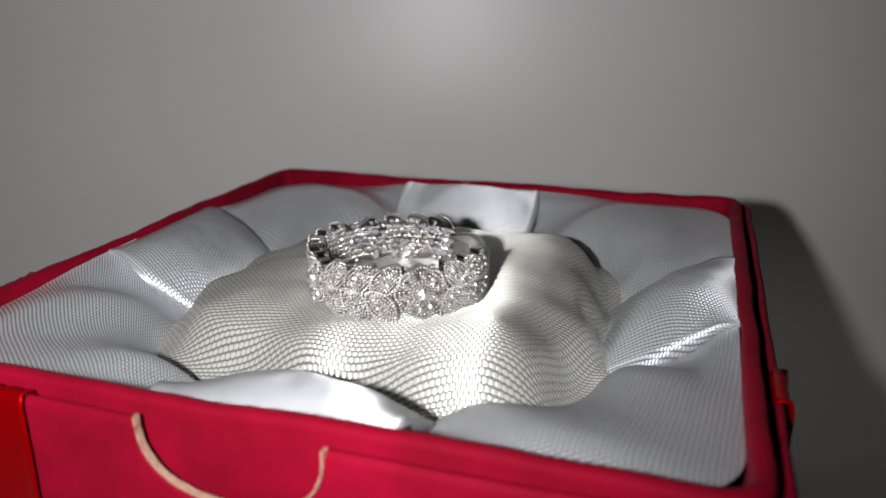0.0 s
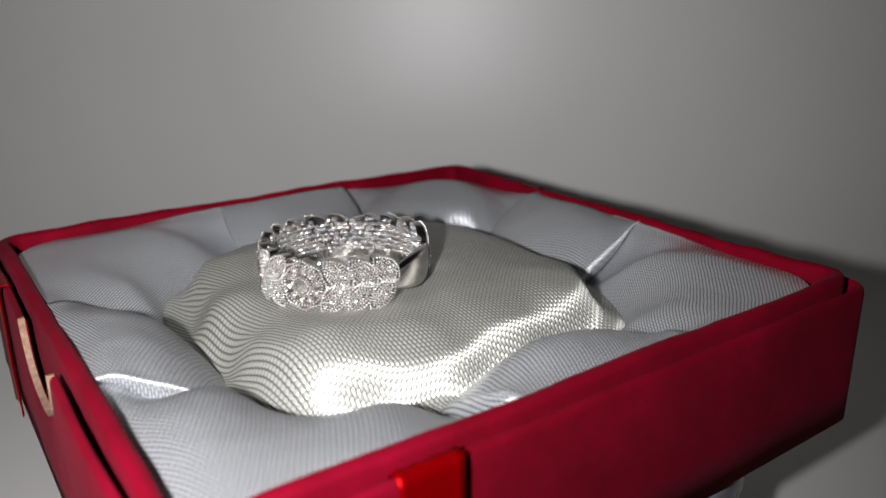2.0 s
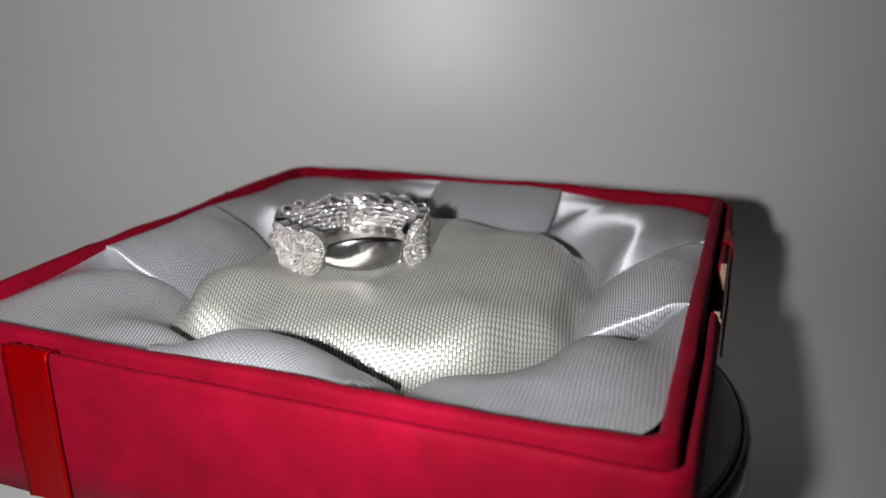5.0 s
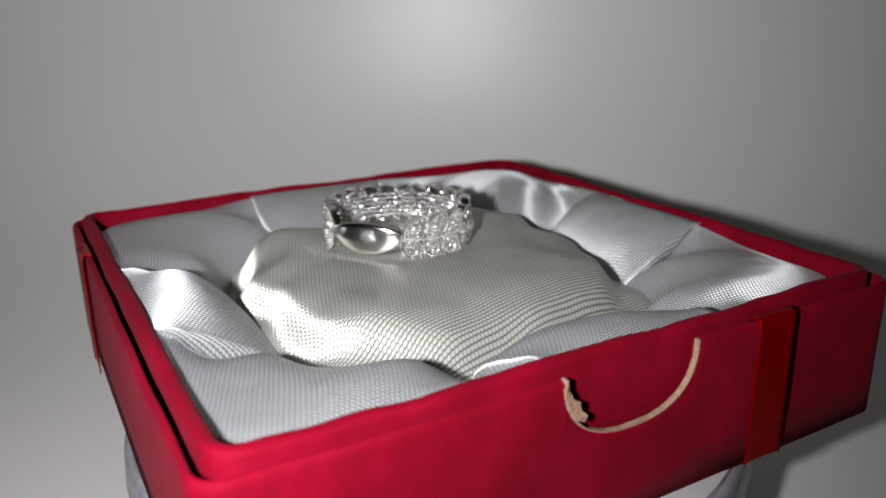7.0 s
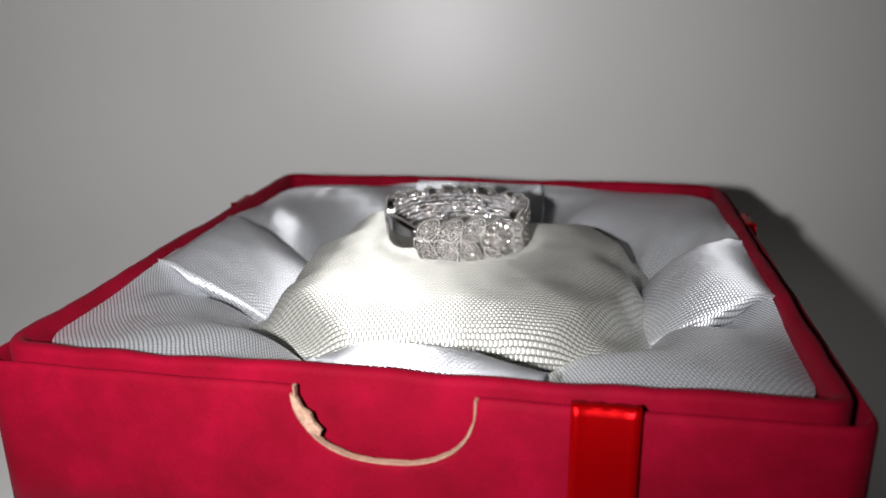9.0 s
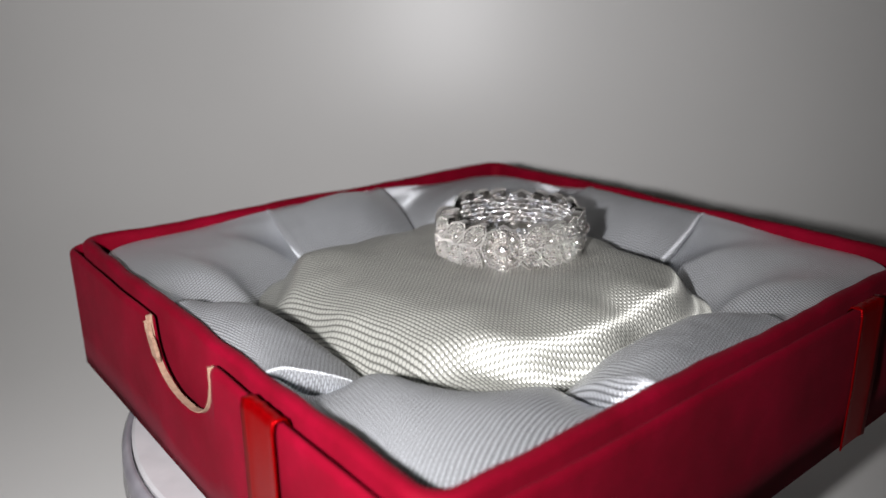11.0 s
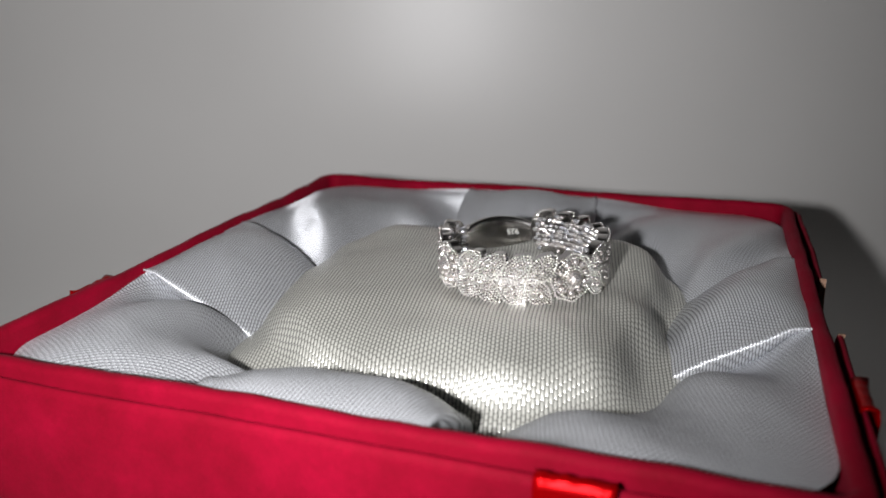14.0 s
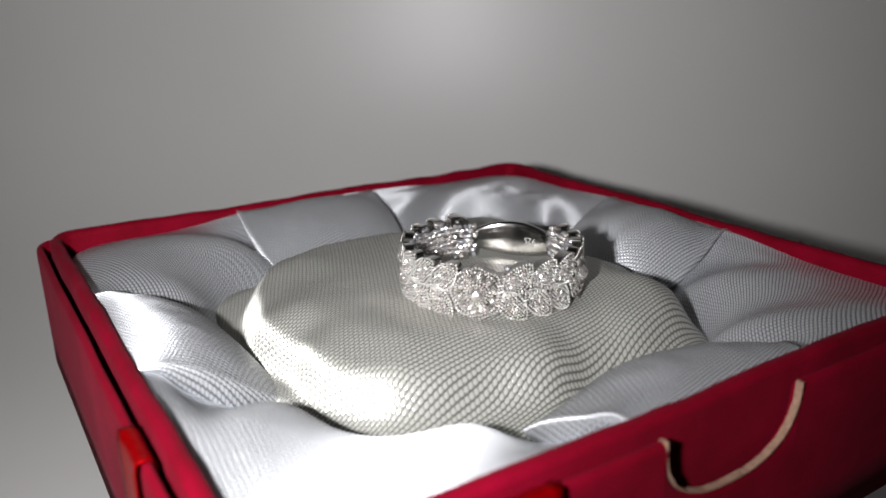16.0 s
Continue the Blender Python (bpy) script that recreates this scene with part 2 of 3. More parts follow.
def build_walls(root):
    cuts = []
    for k in NOTCHES:
        arc = notch_arc(k)
        cuts += [(k, x) for x, z in arc[1:-1]] + [(k, arc[0][0] - 0.002), (k, arc[0][0] + 0.01), (k, arc[-1][0] + 0.002), (k, arc[-1][0] - 0.01)]

    def shell(p):
        top = shell_top(p[4], p[5])
        lift = 0.0 if top < SHELL - 0.01 else 0.16 * noise.noise(Vector((p[0] * 0.13, p[1] * 0.13, 3.0)))
        wave = 0.22 * noise.noise(Vector((p[0] * 0.07, p[1] * 0.07, 8.0)))
        z = top + lift
        return [(0.0, 0.0), (wave * 0.5, z * 0.3), (wave, z * 0.65), (wave, z - 0.95), (wave - 0.10, z - 0.45), (wave - 0.30, z - 0.14), (wave - 0.55, z),
                (wave - 0.80, z - 0.15), (wave - 0.92, z - 0.6), (-0.95, z * 0.5), (-0.95, 0.0)]

    wall = swept_wall("outer_wall", round_square(HALF, 3.2, 1.1, cuts), shell, root)

    def tray(p):
        z = RIM + 0.16 * math.sin((p[0] + p[1]) * 0.17) + 0.22 * noise.noise(Vector((p[0] * 0.2, p[1] * 0.2, 1.0)))
        w = 0.20 * noise.noise(Vector((p[0] * 0.12, p[1] * 0.12, 5.0))) + 0.05 * noise.noise(Vector((p[0] * 0.6, p[1] * 0.6, 6.0)))
        return [(0.0, 1.5), (0.0, 9.0), (w, z - 0.8), (w - 0.10, z - 0.35), (w - 0.42, z - 0.04), (w - 0.9, z), (w - 1.35, z - 0.10), (w - 1.62, z - 0.45),
                (w - 1.7, z - 1.0), (-1.7, 9.0), (-1.7, 1.5)]

    swept_wall("inner_wall", round_square(INNER + 1.7, 3.4, 0.9), tray, root)
    return wall


def build_box():
    root = new("jewelry_box")
    tagged(root, "open square red velvet-paper jewelry box with satin lining", "jewelry box")
    part("bottom_panel", slab(-HALF + 1.5, HALF - 1.5, -HALF + 1.5, HALF - 1.5, 0.0, 1.4, 0.2), RED, root)
    ribbons = {0: -22.2, 1: -22.2, 2: 19.9, 3: 20.8}
    wall = build_walls(root)
    for k in range(4):
        turn = side_pose(k)
        if k in NOTCHES:
            arc = notch_arc(k)
            # raw board shows where the thumb notch was cut
            bm = bmesh.new()
            rows = []
            for i, (x, z) in enumerate(arc):
                wob = 0.10 * math.sin(i * 2.3) + 0.07 * math.sin(i * 5.1)
                cx = NOTCHES[k][0]
                dx, dz = cx - x, SHELL - z
                ln = math.hypot(dx, dz) or 1.0
                ox, oz = dx / ln * (0.06 + wob * 0.4), dz / ln * (0.06 + wob * 0.4)
                rows.append([bm.verts.new((x - dx / ln * 0.10, -HALF - 0.06, z - dz / ln * 0.10)),
                             bm.verts.new((x + ox, -HALF - 0.08, z + oz)),
                             bm.verts.new((x + ox, -HALF + 0.62, z + oz)),
                             bm.verts.new((x - dx / ln * 0.3, -HALF + 0.62, z - dz / ln * 0.3))])
            for a, b in zip(rows, rows[1:]):
                for c in range(3):
                    bm.faces.new((a[c], a[c + 1], b[c + 1], b[c]))
                bm.faces.new((a[3], a[0], b[0], b[3]))
            bm.faces.new(rows[0])
            bm.faces.new(rows[-1][::-1])
            bmesh.ops.transform(bm, matrix=turn, verts=bm.verts)
            part("cut_edge", bm, CARD, wall, "raw pale cardboard edge of the thumb notch")
            if k == 2:
                # a flake of board torn loose at one end of the notch
                flake = ((-0.35, 0.0), (0.25, -0.5), (0.75, -1.5), (1.5, -1.9), (1.75, -2.9), (2.5, -3.6), (2.2, -4.3), (1.1, -3.7), (0.2, -2.6), (-0.2, -1.3))
                bm = bmesh.new()
                x0 = NOTCHES[k][0] - NOTCHES[k][1]
                sides = [[bm.verts.new((x0 + x, y + 0.10 * math.sin(x * 4), SHELL - 0.7 + z)) for x, z in flake] for y in (-HALF - 0.16, -HALF + 0.25)]
                bm.faces.new(sides[0])
                bm.faces.new(sides[1][::-1])
                for i in range(len(flake)):
                    j = (i + 1) % len(flake)
                    bm.faces.new((sides[0][j], sides[0][i], sides[1][i], sides[1][j]))
                bmesh.ops.transform(bm, matrix=turn, verts=bm.verts)
                part("torn_flake", bm, CARD, wall, "torn pale cardboard flake")
        # ribbon: up the outside, over the edge of the outer board and down between the boards
        c = ribbons[k]
        path = [(-HALF - 0.30, 0.2), (-HALF - 0.34, 4), (-HALF - 0.42, 8), (-HALF - 0.36, 12), (-HALF - 0.34, SHELL - 0.5), (-HALF - 0.15, SHELL + 0.1),
                (-HALF + 0.3, SHELL + 0.34), (-HALF + 0.7, SHELL + 0.28), (-HALF + 1.02, SHELL - 0.2), (-HALF + 1.15, SHELL - 2.5)]
        verts, faces = [], []
        cols = 9
        for layer in (0.0, 0.14):
            for i, (y, z) in enumerate(path):
                for j in range(cols):
                    f = j / (cols - 1) * 2 - 1
                    edge = 0.22 * abs(f) ** 5
                    out = layer + edge * (1 if i < 6 else 0)
                    verts.append((c + 3.0 * f, y - (out if i < 7 else 0), z + (out if 5 <= i <= 7 else 0) + (0.10 * math.sin(j * 2.6) if 4 < i < 9 else 0)))
        n = len(path) * cols
        for i in range(len(path) - 1):
            for j in range(cols - 1):
                a = i * cols + j
                faces.append((a, a + 1, a + cols + 1, a + cols))
                faces.append((n + a, n + a + cols, n + a + cols + 1, n + a + 1))
        for i in range(len(path) - 1):
            for j in (0, cols - 1):
                a = i * cols + j
                q = (a, a + cols, n + a + cols, n + a)
                faces.append(q if j == 0 else q[::-1])
        me = mesh_of("ribbon", verts, faces, RIBBON)
        me.transform(turn)
        part_of("ribbon", me, root, "shiny red satin ribbon strip")
    build_lining(root)
    build_cushion(root)
    return root


# -- satin lining: corner panels and, over them, one puffed fold in the middle of each side --
def ring_point(angle_s, half, corner):
    """A point on a rounded square; angle_s runs 0..8 round it in half sides from the middle of the -y side."""
    s = angle_s % 8.0
    k = int((s + 1) // 2) % 4
    f = (s + 1) % 2.0 - 1.0
    x, y = f * half, -half
    cut = half - corner
    if abs(x) > cut:
        over = abs(x) - cut
        a = over / corner * (math.pi / 4)
        x = math.copysign(cut + corner * math.sin(a), x)
        y = -half + corner * (1 - math.cos(a))
    c, sn = math.cos(k * math.pi / 2), math.sin(k * math.pi / 2)
    return c * x - sn * y, sn * x + c * y


FOLDS = ((-11.0, 15.5), (-12.0, 13.5), (-10.5, 16.0), (-15.5, 10.0))   # along each side, in millimetres from its middle

PUFF = (1.8, 2.4, 1.6, 2.6)                   # how far each fold bulges
GRAIN_TURN = (14.0, 78.0, 12.0, 80.0)         # degrees from the rim to the threads
PANEL_TURN = (-0.30, -0.15, 1.2, 0.12)          # radians by which each corner's threads turn from that
EDGE_DROP = (0.9, 0.5, 1.1, 0.5)              # how far the cloth sits below the rim in each corner


def panel_height(u):
    """A roll along the rim, then a hollow that falls towards the cushion."""
    return 17.9 + 0.9 * math.exp(-((u - 0.13) / 0.10) ** 2) - 10.8 * (1 - (1 - u) ** 1.2)


def fold_height(u):
    """The folds stand over the hollows: level at the rim, then bending down in a convex curve."""
    return 17.6 + 1.1 * math.sin(math.pi * min(1.0, u * 1.05) ** 0.75) - 8.2 * u ** 2.0


def build_lining(root):
    # plain cloth over the floor of the tray, seen in the gaps beside the cushion
    verts, uvs, faces = [], [], []
    n = 60
    for i in range(n + 1):
        for j in range(n + 1):
            x, y = (INNER - 0.1) * (2 * i / n - 1), (INNER - 0.1) * (2 * j / n - 1)
            if abs(x) > 36 and abs(y) > 36:
                x, y = x * 0.96, y * 0.96
            verts.append((x, y, 7.6 + 0.6 * noise.noise(Vector((x * 0.1, y * 0.1, 20.0)))))
            uvs.append((x, y))
    for i in range(n):
        for j in range(n):
            a = i * (n + 1) + j
            faces.append((a, a + n + 1, a + n + 2, a + 1))
    part_of("base_cloth", mesh_of("base_cloth", verts, faces, SATIN, uvs=uvs), root, "white satin under the folds")
    for k in range(4):
        # corner panel between the fold of side k and the fold of side k + 1
        s0 = 2 * k + (FOLDS[k][1] - 7.0) / INNER
        s1 = 2 * (k + 1) + (FOLDS[(k + 1) % 4][0] + 7.0) / INNER
        across = Vector((1, 1, 0)).normalized()      # the threads run about square to the diagonal
        across.rotate(Euler((0, 0, k * math.pi / 2 + PANEL_TURN[k])))
        nu, ns = 34, 72
        verts, uvs, faces = [], [], []
        for i in range(ns + 1):
            f = i / ns
            s = s0 + (s1 - s0) * f
            ox, oy = ring_point(s, INNER - 0.05, 7.0)
            ix, iy = ring_point(s, 25.0, 12.0)
            off = abs(s - (2 * k + 1))
            corner = 1.0 / (1.0 + (off / 0.56) ** 7)
            for j in range(nu + 1):
                u = j / nu
                x, y = ox + (ix - ox) * u, oy + (iy - oy) * u
                # level over the corner, then a bend down to the tucked edge
                level = 17.55 + 0.7 * math.sin(math.pi * u) - EDGE_DROP[k] * (1 - u) ** 3 - 1.6 * u - 7.0 * u ** 6
                z = panel_height(u) * (1 - corner) + level * corner
                # two broad drawn folds run from the rim to the tucked edge
                z -= 1.2 * (1 - corner) * math.sin(math.pi * u ** 0.75)
                z += 0.7 * math.sin(math.pi * u) * math.sin(f * 7.5 + k * 2.1 + 1.2 * u)
                z += 0.5 * noise.noise(Vector((x * 0.07, y * 0.07, 3.0 + k))) * math.sin(math.pi * min(1, u * 1.2))
                z += 0.10 * noise.noise(Vector((x * 0.35, y * 0.35, 8.0 + k))) * math.sin(math.pi * min(1, u * 1.1))
                verts.append((x, y, z))
                uvs.append((x * across.x + y * across.y, x * across.y - y * across.x + 0.8 * z))
        for i in range(ns):
            for j in range(nu):
                a = i * (nu + 1) + j
                faces.append((a, a + nu + 1, a + nu + 2, a + 1))
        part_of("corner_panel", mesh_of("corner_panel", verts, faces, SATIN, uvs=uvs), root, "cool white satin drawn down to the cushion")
        build_fold(root, k)


def build_fold(root, k):
    a0, a1 = FOLDS[k]
    nu, nw = 34, 44
    cg, sg = math.cos(radians(GRAIN_TURN[k])), math.sin(radians(GRAIN_TURN[k]))
    verts, uvs, faces = [], [], []
    turn = side_pose(k)
    for i in range(nw + 1):
        f = i / nw
        w = 2 * f - 1
        for j in range(nu + 1):
            u = j / nu
            inset = INNER + 0.35 - 0.9 * max(0.0, abs(w) - 0.6) - 15.5 * u
            mid = (a0 + a1) / 2 * (1 - 0.25 * u)
            halfw = (a1 - a0) / 2 * (1 + 0.10 * math.sin(math.pi * u) - 0.12 * u)
            x = mid + halfw * w
            flat = x
            # edge of the fold rolls under
            roll = max(0.0, abs(w) - 0.87) / 0.13
            x -= math.copysign(4.4 * roll ** 1.8, w)
            z = fold_height(u)
            z += 0.45 * math.sin(w * 4.0 + k * 1.3 + u * 2.2) * math.sin(math.pi * u)
            z += PUFF[k] * ((1 - w * w) * math.sin(math.pi * u ** 1.05) - 0.35 * math.sin(math.pi * u))
            # thin rolled hem along the edge
            z += 0.38 * math.exp(-((abs(w) - 0.89) / 0.04) ** 2)
            z += 0.6 * noise.noise(Vector((x * 0.12, u * 2.0, 9.0 + k * 5))) * math.sin(math.pi * min(1, u + 0.12))
            z += 0.18 * noise.noise(Vector((x * 0.4, u * 5.0, 2.0 + k * 5))) * math.sin(math.pi * u)
            rest = panel_height(u) + 0.6
            z += (rest - z) * 0.6 * abs(w) ** 3
            low = panel_height(u) - 1.6
            z += (low - z) * roll ** 1.6
            p = turn @ Vector((x, -inset, z))
            verts.append(p[:])
            uvs.append((flat * cg + u * 21.0 * sg + k * 40.0, u * 21.0 * cg - flat * sg))
    for i in range(nw):
        for j in range(nu):
            a = i * (nu + 1) + j
            faces.append((a, a + nu + 1, a + nu + 2, a + 1))
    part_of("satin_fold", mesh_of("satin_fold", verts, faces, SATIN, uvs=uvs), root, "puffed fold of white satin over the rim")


RING_X, RING_Y, RING_Z = 1.32, -6.57, 16.95     # the ring's middle on the cushion


def cushion_height(x, y):
    """The pillow's top above the box's underside, in millimetres."""
    h = 29.0
    ax, ay = abs(x) / h, abs(y) / h
    r = (ax ** 3.1 + ay ** 3.1) ** (1 / 3.1)
    ang = math.atan2(y, x)
    # level top, a winding shoulder, then a flare towards the floor
    w = r + 0.018 * math.sin(8.0 * ang + 0.9 * math.sin(ang + 0.5)) + 0.03 * math.sin(3.0 * ang + 0.7) + 0.010 * math.sin(13.0 * ang + 2.0)
    z = 17.55 - 0.8 * r * r - 4.2 * smoothstep(0.60, 1.04, w) - 2.6 * smoothstep(0.76, 0.88, w) - 1.0 * smoothstep(0.92, 1.0, r)
    # the cloth is drawn tight over the corners and sags between them
    skew = 0.10 + abs(abs(x) - abs(y)) / (abs(x) + abs(y) + 1e-6)
    z += (1.5 * math.exp(-(skew / 0.30) ** 2) - 0.5) * smoothstep(0.40, 0.80, r) * (1 - 0.9 * smoothstep(0.82, 1.0, r))
    z += 1.3 * noise.noise(Vector((x * 0.062, y * 0.062, 1.0))) * smoothstep(0.30, 0.75, r)
    z += 0.45 * math.sin(9.0 * ang + 2.0 * math.sin(2 * ang)) * smoothstep(0.55, 0.95, r)
    z += 0.55 * math.sin(0.33 * (x + 0.4 * y) + 1.2 * math.sin(0.14 * y)) * smoothstep(0.5, 0.85, r)
    z += 0.16 * noise.noise(Vector((x * 0.22, y * 0.22, 4.0))) + 0.30 * noise.noise(Vector((x * 0.20, y * 0.20, 14.0))) * smoothstep(0.5, 0.8, r)
    # dent under the ring
    d = math.hypot(x - RING_X, y - RING_Y)
    z -= 0.45 * math.exp(-((d - 10.2) / 2.2) ** 2)
    return z


def build_cushion(root):
    n_a, n_r = 160, 60
    verts, uvs, faces = [(0, 0, cushion_height(0, 0))], [(0, 0)], []
    for i in range(1, n_r + 1):
        r = math.sin(i / n_r * math.pi / 2)
        for k in range(n_a):
            a = 2 * math.pi * k / n_a
            c, s = math.cos(a), math.sin(a)
            rad = 29.0 / (abs(c) ** 3.1 + abs(s) ** 3.1) ** (1 / 3.1) * r
            x, y = rad * c, rad * s
            verts.append((x, y, cushion_height(x, y)))
            wx = 1 + 0.05 * math.sin(y * 0.1)
            u0, v0 = x * 0.982 + y * 0.191, y * 0.982 - x * 0.191
            uvs.append((u0 * wx, v0 + 0.5 * math.sin(u0 * 0.08 + 0.6)))
    for k in range(n_a):
        faces.append((0, 1 + k, 1 + (k + 1) % n_a))
    for i in range(n_r - 1):
        for k in range(n_a):
            a = 1 + i * n_a + k
            b = 1 + i * n_a + (k + 1) % n_a
            faces.append((a, a + n_a, b + n_a, b))
    # skirt down to the floor of the box
    base = 1 + (n_r - 1) * n_a
    start = len(verts)
    for k in range(n_a):
        x, y, z = verts[base + k]
        verts.append((x * 1.01, y * 1.01, 1.5))
        u = uvs[base + k]
        uvs.append((u[0] * 1.2, u[1] * 1.2))
    for k in range(n_a):
        j = (k + 1) % n_a
        faces.append((base + k, start + k, start + j, base + j))
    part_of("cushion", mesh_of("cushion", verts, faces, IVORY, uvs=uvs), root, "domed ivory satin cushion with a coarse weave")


# ---- the ring ----
R_OUT, R_IN = 11.0, 9.7
MID = 3.05


def bend(t, h, r):
    """From arc length t (mm) and height h on the ring's face to its space; r is the radius."""
    a = t / R_OUT
    return Vector((r * math.cos(a), r * math.sin(a), h))


def ico(radius, level):
    bm = bmesh.new()
    bmesh.ops.create_icosphere(bm, subdivisions=level, radius=radius)
    v = [x.co.copy() for x in bm.verts]
    f = [[q.index for q in x.verts] for x in bm.faces]
    bm.free()
    return v, f


BEAD = ico(1.0, 2)
GEM_V, GEM_F = ico(1.0, 2)


def gather(name, items, shape, mat, parent, label="", smooth=True, squash=1.0, spin=False):
    """Many small bodies (centre, radius) joined in one part."""
    verts, faces = [], []
    sv, sf = shape
    for c, r in items:
        base = len(verts)
        m = Euler((random.random() * 6, random.random() * 6, random.random() * 6)).to_matrix() if spin else None
        for v in sv:
            q = (m @ v if m else v) * r
            verts.append((c[0] + q[0], c[1] + q[1], c[2] + q[2] * squash))
        faces += [[base + i for i in f] for f in sf]
    return part_of(name, mesh_of(name, verts, faces, mat, smooth=smooth), parent, label, kind="stuff" if len(items) > 12 else "")


def bent_plate(outline, r0, r1):
    """A plate with the given outline (t, h) bent round the ring between two radii."""
    bm = bmesh.new()
    n = len(outline)
    ct = sum(p[0] for p in outline) / n
    ch = sum(p[1] for p in outline) / n
    layers = []
    for r, k in ((r0, 1.0), (r1, 1.0)):
        layers.append([bm.verts.new(bend(ct + (t - ct) * k, ch + (h - ch) * k, r)) for t, h in outline])
    c0 = bm.verts.new(bend(ct, ch, r0 - 0.02))
    c1 = bm.verts.new(bend(ct, ch, r1 + 0.02))
    for i in range(n):
        j = (i + 1) % n
        bm.faces.new((layers[0][i], layers[0][j], layers[1][j], layers[1][i]))
        bm.faces.new((c0, layers[0][j], layers[0][i]))
        bm.faces.new((c1, layers[1][i], layers[1][j]))
    return bm


def leaf_outline(t0, h0, length, width, tilt, n=28):
    pts = []
    for k in range(n):
        a = 2 * math.pi * k / n
        x = math.cos(a)
        y = math.sin(a) * (1 - 0.42 * abs(x) ** 3) * (1 - 0.12 * x)
        px, py = x * length / 2, y * width / 2
        pts.append((t0 + px * math.cos(tilt) - py * math.sin(tilt), h0 + px * math.sin(tilt) + py * math.cos(tilt)))
    return pts


def along(outline, step, shrink=1.0):
    n = len(outline)
    ct = sum(p[0] for p in outline) / n
    ch = sum(p[1] for p in outline) / n
    loop = [(ct + (t - ct) * shrink, ch + (h - ch) * shrink) for t, h in outline]
    out, carry = [], 0.0
    for i in range(n):
        a, b = loop[i], loop[(i + 1) % n]
        d = math.dist(a, b)
        while carry < d:
            f = carry / d
            out.append((a[0] + (b[0] - a[0]) * f, a[1] + (b[1] - a[1]) * f))
            carry += step
        carry -= d
    return out


def build_leaf(root, t, up, direction):
    tilt = (0.78 if up > 0 else -0.78)
    if direction < 0:
        tilt = math.pi - tilt
    outline = leaf_outline(t, MID + up * 1.5, 4.6, 2.7, tilt)
    leaf = part("leaf", bent_plate(outline, R_IN - 0.02, R_OUT - 0.24), SILVER, root, smooth=False)
    gather("milgrain_edge", [(bend(a, h, R_OUT + 0.03), 0.165) for a, h in along(outline, 0.37, 0.985)], BEAD, GRAIN, leaf, "beaded silver edge")
    ct, st = math.cos(tilt), math.sin(tilt)
    gems = []
    for x, y, r in ((-1.15, 0.0, 0.30), (-0.25, 0.40, 0.32), (-0.2, -0.45, 0.30), (0.65, 0.0, 0.34)):
        gems.append((t + x * ct - y * st, MID + up * 1.5 + x * st + y * ct, r))
    for a, h, r in gems:
        stone(leaf, bend(a, h, R_OUT + 0.02), r)
    grains = []
    for i in range(-6, 7):
        for j in range(-4, 5):
            x, y = i * 0.34 + (j % 2) * 0.17, j * 0.30
            if (x / 2.0) ** 2 + (y / (1.18 * (1 - 0.35 * abs(x / 2.0) ** 3))) ** 2 < 0.92:
                a, h = t + x * ct - y * st, MID + up * 1.5 + x * st + y * ct
                if all(math.hypot(a - g[0], h - g[1]) > g[2] * 0.95 for g in gems):
                    grains.append((bend(a + random.uniform(-0.04, 0.04), h + random.uniform(-0.04, 0.04), R_OUT + 0.02), random.uniform(0.12, 0.15)))
    gather("pave_grain", grains, BEAD, GRAIN, leaf)


GEM_MESHES = []


def stone(parent, place, r):
    """A small cut stone; a few meshes are shared, each sits at its own angle."""
    if not GEM_MESHES:
        for k in range(6):
            m = Euler((k * 1.1, k * 2.3, k * 0.7)).to_matrix()
            GEM_MESHES.append(mesh_of("stone", [(m @ v)[:] for v in GEM_V], GEM_F, STONE, smooth=False))
    ob = part_of("stone", random.choice(GEM_MESHES), parent)
    ob.location = place * MM
    ob.scale = (r, r, r)
    ob.rotation_euler = (random.random() * 6, random.random() * 6, random.random() * 6)


def build_flower(root, t):
    outline = []
    for k in range(64):
        a = 2 * math.pi * k / 64
        r = 2.95 + 0.14 * math.cos(8 * a)
        outline.append((t + r * math.cos(a), MID + r * math.sin(a)))
    fl = part("flower", bent_plate(outline, R_IN - 0.02, R_OUT - 0.24), SILVER, root)
    grains = [(bend(a, h, R_OUT + 0.08), 0.165) for a, h in along(outline, 0.37, 0.985)]
    circle = [(t + 1.12 * math.cos(2 * math.pi * k / 32), MID + 1.12 * math.sin(2 * math.pi * k / 32)) for k in range(32)]
    grains += [(bend(a, h, R_OUT + 0.26), 0.14) for a, h in along(circle, 0.35)]
    gather("milgrain_edge", grains, BEAD, GRAIN, fl, "beaded silver edge")
    stone(fl, bend(t, MID, R_OUT + 0.10), 0.98)
    backs = []
    for k in range(10):
        a = 2 * math.pi * (k + 0.3) / 10
        stone(fl, bend(t + 1.95 * math.cos(a), MID + 1.95 * math.sin(a), R_OUT + 0.02), 0.44)
    for rr, n in ((1.42, 22), (2.5, 40), (1.95, 30)):
        for k in range(n):
            a = 2 * math.pi * (k + 0.5) / n
            if rr != 1.95 or k % 3 == 0:
                backs.append((bend(t + rr * math.cos(a), MID + rr * math.sin(a), R_OUT + 0.10), random.uniform(0.12, 0.155)))
    gather("pave_grain", backs, BEAD, GRAIN, fl)


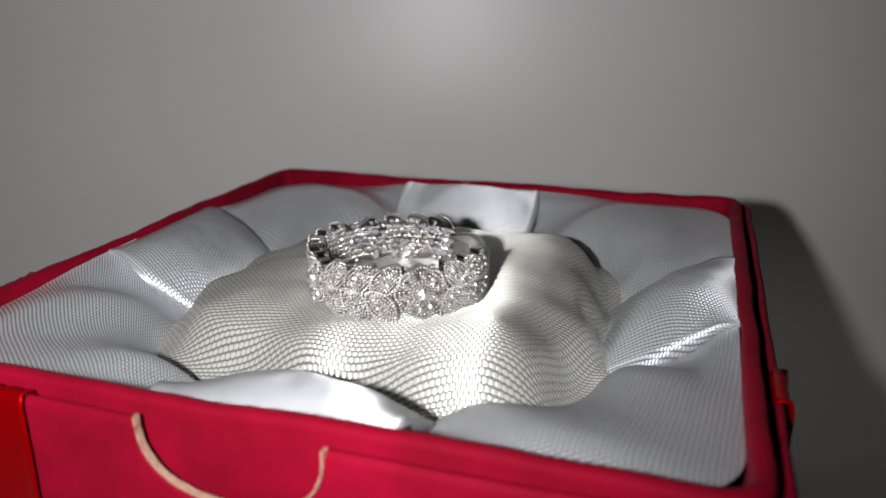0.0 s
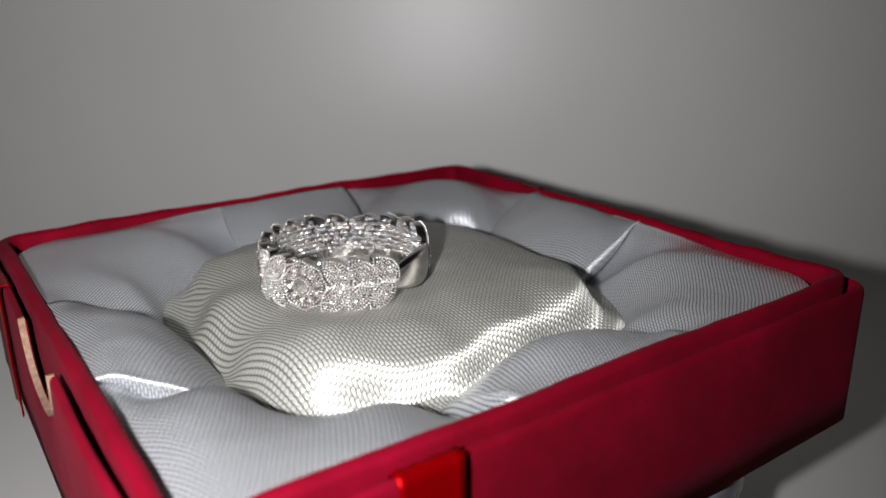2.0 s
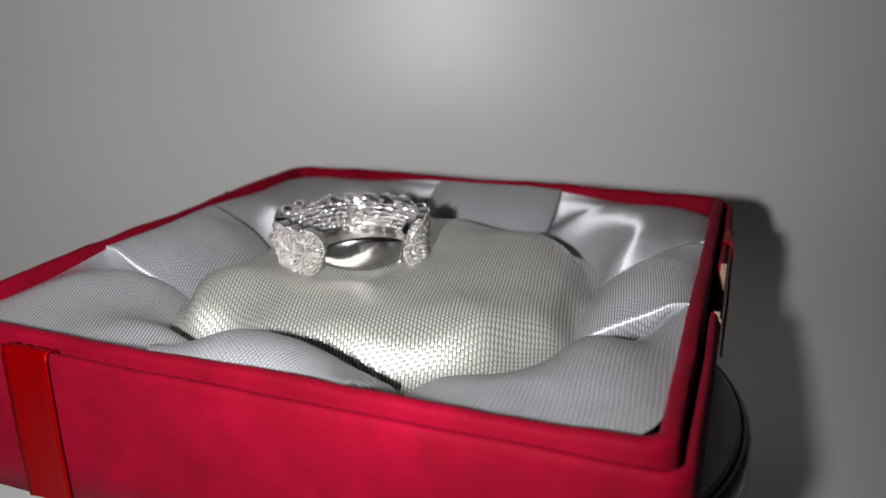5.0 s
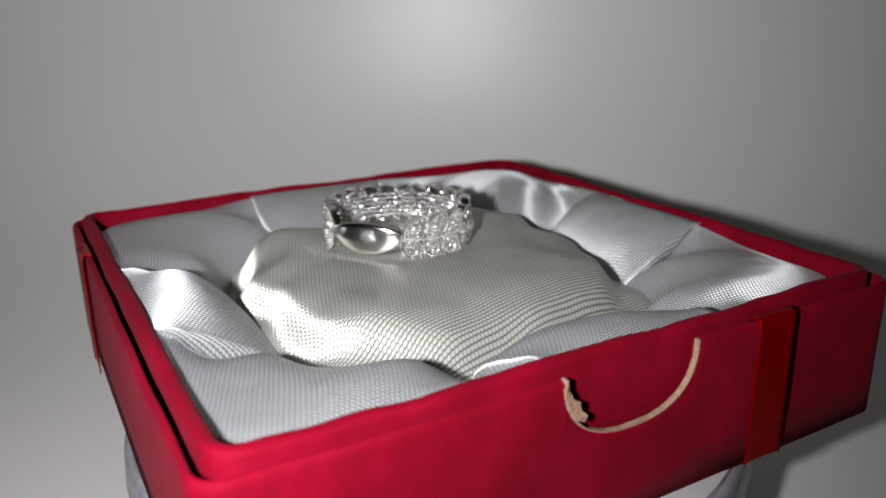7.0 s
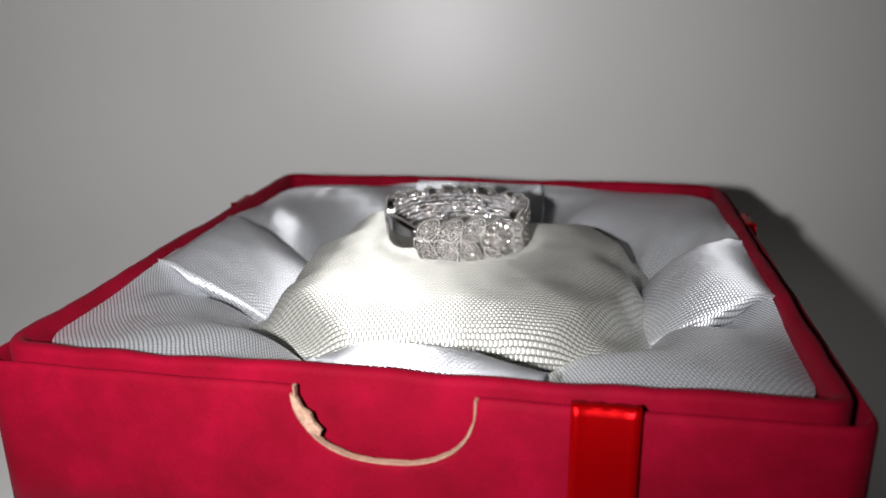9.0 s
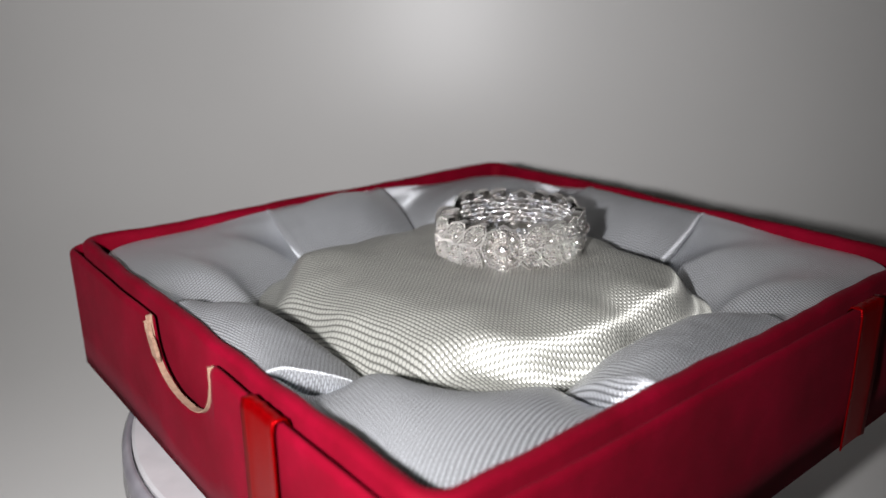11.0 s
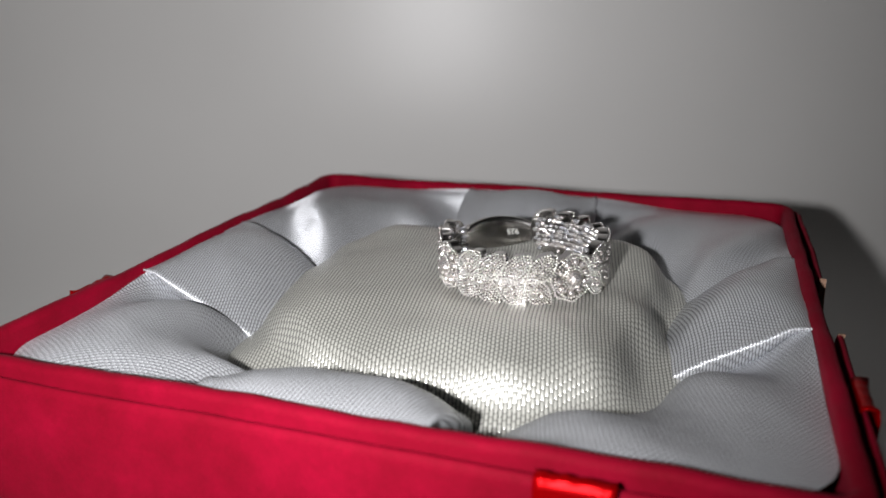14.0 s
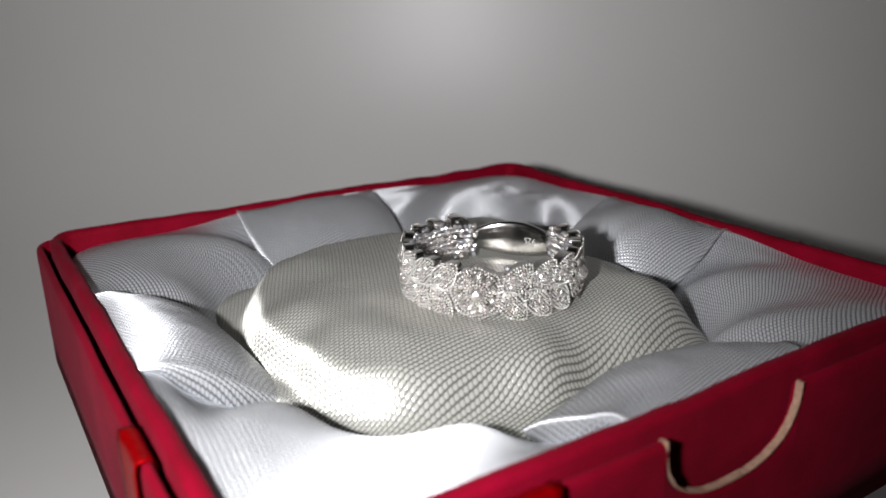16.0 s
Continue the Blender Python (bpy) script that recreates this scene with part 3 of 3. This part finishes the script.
def build_ring():
    root = new("ring")
    tagged(root, "silver eternity ring with pave stone flowers and leaves on the cushion", "ring")
    deg = R_OUT * math.pi / 180
    # plain shank, narrower than the set part, edges rounded
    c0, half_t = 36.0 * deg, 30.0 * deg
    cols, prof = 40, 16
    verts, faces = [], []
    for i in range(cols + 1):
        f = i / cols * 2 - 1
        hh = 2.35 - 1.05 * f * f
        for j in range(prof):
            a = 2 * math.pi * j / prof
            rr = (R_IN + R_OUT - 0.25) / 2 + (R_OUT - 0.25 - R_IN) / 2 * math.copysign(abs(math.cos(a)) ** 0.5, math.cos(a))
            h = MID - 0.1 + hh * math.copysign(abs(math.sin(a)) ** 0.45, math.sin(a))
            verts.append(bend(c0 + half_t * f, h, rr)[:])
    for i in range(cols):
        for j in range(prof):
            q = (j + 1) % prof
            faces.append((i * prof + j, i * prof + q, (i + 1) * prof + q, (i + 1) * prof + j))
    faces.append(tuple(range(prof))[::-1])
    faces.append(tuple(cols * prof + j for j in range(prof)))
    shank = part_of("shank", mesh_of("shank", verts, faces, SILVER), root, "plain polished silver shank")
    # the silver mark inside the shank
    font = bpy.data.curves.new("fineness_mark", "FONT")
    font.body, font.size, font.align_x, font.align_y, font.extrude = "925", 1.15 * MM, "CENTER", "CENTER", 0.02 * MM
    font.materials.append(INK)
    mark = part_of("fineness_mark", font, shank, "small engraved fineness number")
    a = math.radians(22.0)
    inward = Vector((-math.cos(a), -math.sin(a), 0))
    right = Vector((math.sin(a), -math.cos(a), 0)) * -1
    up = Vector((0, 0, -1))
    right = up.cross(inward)
    m = Matrix((right, up, inward)).transposed().to_4x4()
    m.translation = Vector(((R_IN - 0.03) * math.cos(a), (R_IN - 0.03) * math.sin(a), MID)) * MM
    mark.matrix_local = m
    # thin inner band behind the set part, and the beaded stem along its middle
    start, stop = 65.0, 367.0
    verts, faces = [], []
    n = 150
    for i in range(n + 1):
        t = (start + (stop - start) * i / n) * deg
        near = min(i, n - i) / n * (stop - start)
        b = 2.1 * min(1.0, 0.25 + near / 12.0)
        for r, h in ((R_IN + 0.12, MID - b), (R_OUT - 0.3, MID - b), (R_OUT - 0.3, MID + b), (R_IN + 0.12, MID + b)):
            verts.append(bend(t, h, r)[:])
    for i in range(n):
        for j in range(4):
            q = (j + 1) % 4
            faces.append((i * 4 + j, i * 4 + q, (i + 1) * 4 + q, (i + 1) * 4 + j))
    band = part_of("band", mesh_of("band", verts, faces, SILVER, smooth=False), root)
    # backs of the stones show all over the inside
    backs = []
    for row in range(8):
        h = MID - 2.45 + row * 0.70
        for t in np.arange(start + 2.0 + (row % 2) * 2.0, stop - 2.0, 4.0):
            wave = 0.35 * math.cos(math.radians(t) * 22)
            if abs(h - MID) < 2.3 + wave:
                backs.append((bend((t + random.uniform(-0.7, 0.7)) * deg, h + random.uniform(-0.12, 0.12), R_IN - 0.02), random.uniform(0.27, 0.42)))
    gather("stone_back", backs, (GEM_V, GEM_F), STONE, band, "backs of the small clear stones", smooth=False, spin=True)
    flowers = (133.0, 226.0, 304.0)
    stem = [(bend(t * deg, MID, R_OUT + 0.12), 0.15) for t in np.arange(start + 1, stop - 1, 1.9) if min(abs(t - f) for f in flowers) > 15]
    gather("beaded_stem", stem, BEAD, GRAIN, root)
    for t in flowers:
        build_flower(root, t * deg)
    for lo, hi, count, direction in ((68, 119, 3, 1), (147, 212, 4, 1), (240, 290, 3, 1), (318, 364, 3, -1)):
        for k in range(count):
            t = lo + (hi - lo) * (k + 0.5) / count
            for up in (1, -1):
                build_leaf(root, (t + 1.5 * up) * deg, up, direction)
    return root


turntable = build_turntable()
box = build_box()
ring = build_ring()
ring.scale = (0.965, 0.965, 0.965)

# ---- what moves: plate, box and ring turn together about the plate's axis ----
TURN = (
    (0.0, -0.0), (0.5, -9.3), (1.0, -18.6), (1.5, -27.7), (2.0, -36.9), (2.5, -46.1), (3.0, -55.4), (3.5, -64.7), (4.0, -74.1),
    (4.5, -83.6), (5.0, -93.3), (5.5, -103.1), (6.0, -112.9), (6.5, -122.7), (7.0, -132.5), (7.5, -142.3), (8.0, -152.3), (8.5, -162.4),
    (9.0, -172.5), (9.5, -182.7), (10.0, -192.8), (10.5, -202.9), (11.0, -213.0), (11.5, -223.0), (12.0, -232.9), (12.5, -242.5), (13.0, -252.1),
    (13.5, -261.5), (14.0, -271.1), (14.5, -280.6), (15.0, -290.2), (15.5, -299.7), (16.0, -309.4))
BOX_AT = pose(-0.00411, -0.00535, DISC_TOP * MM, 0, 0, -18.64)
RING_AT = BOX_AT @ pose(RING_X * MM, RING_Y * MM, RING_Z * MM, 0, 0, 0)


def motions():
    for thing, at in ((turntable, pose(0, 0, 0)), (box, BOX_AT), (ring, RING_AT)):
        walk(thing, [(t, pose(0, 0, 0, 0, 0, a) @ at) for t, a in TURN])


motions()
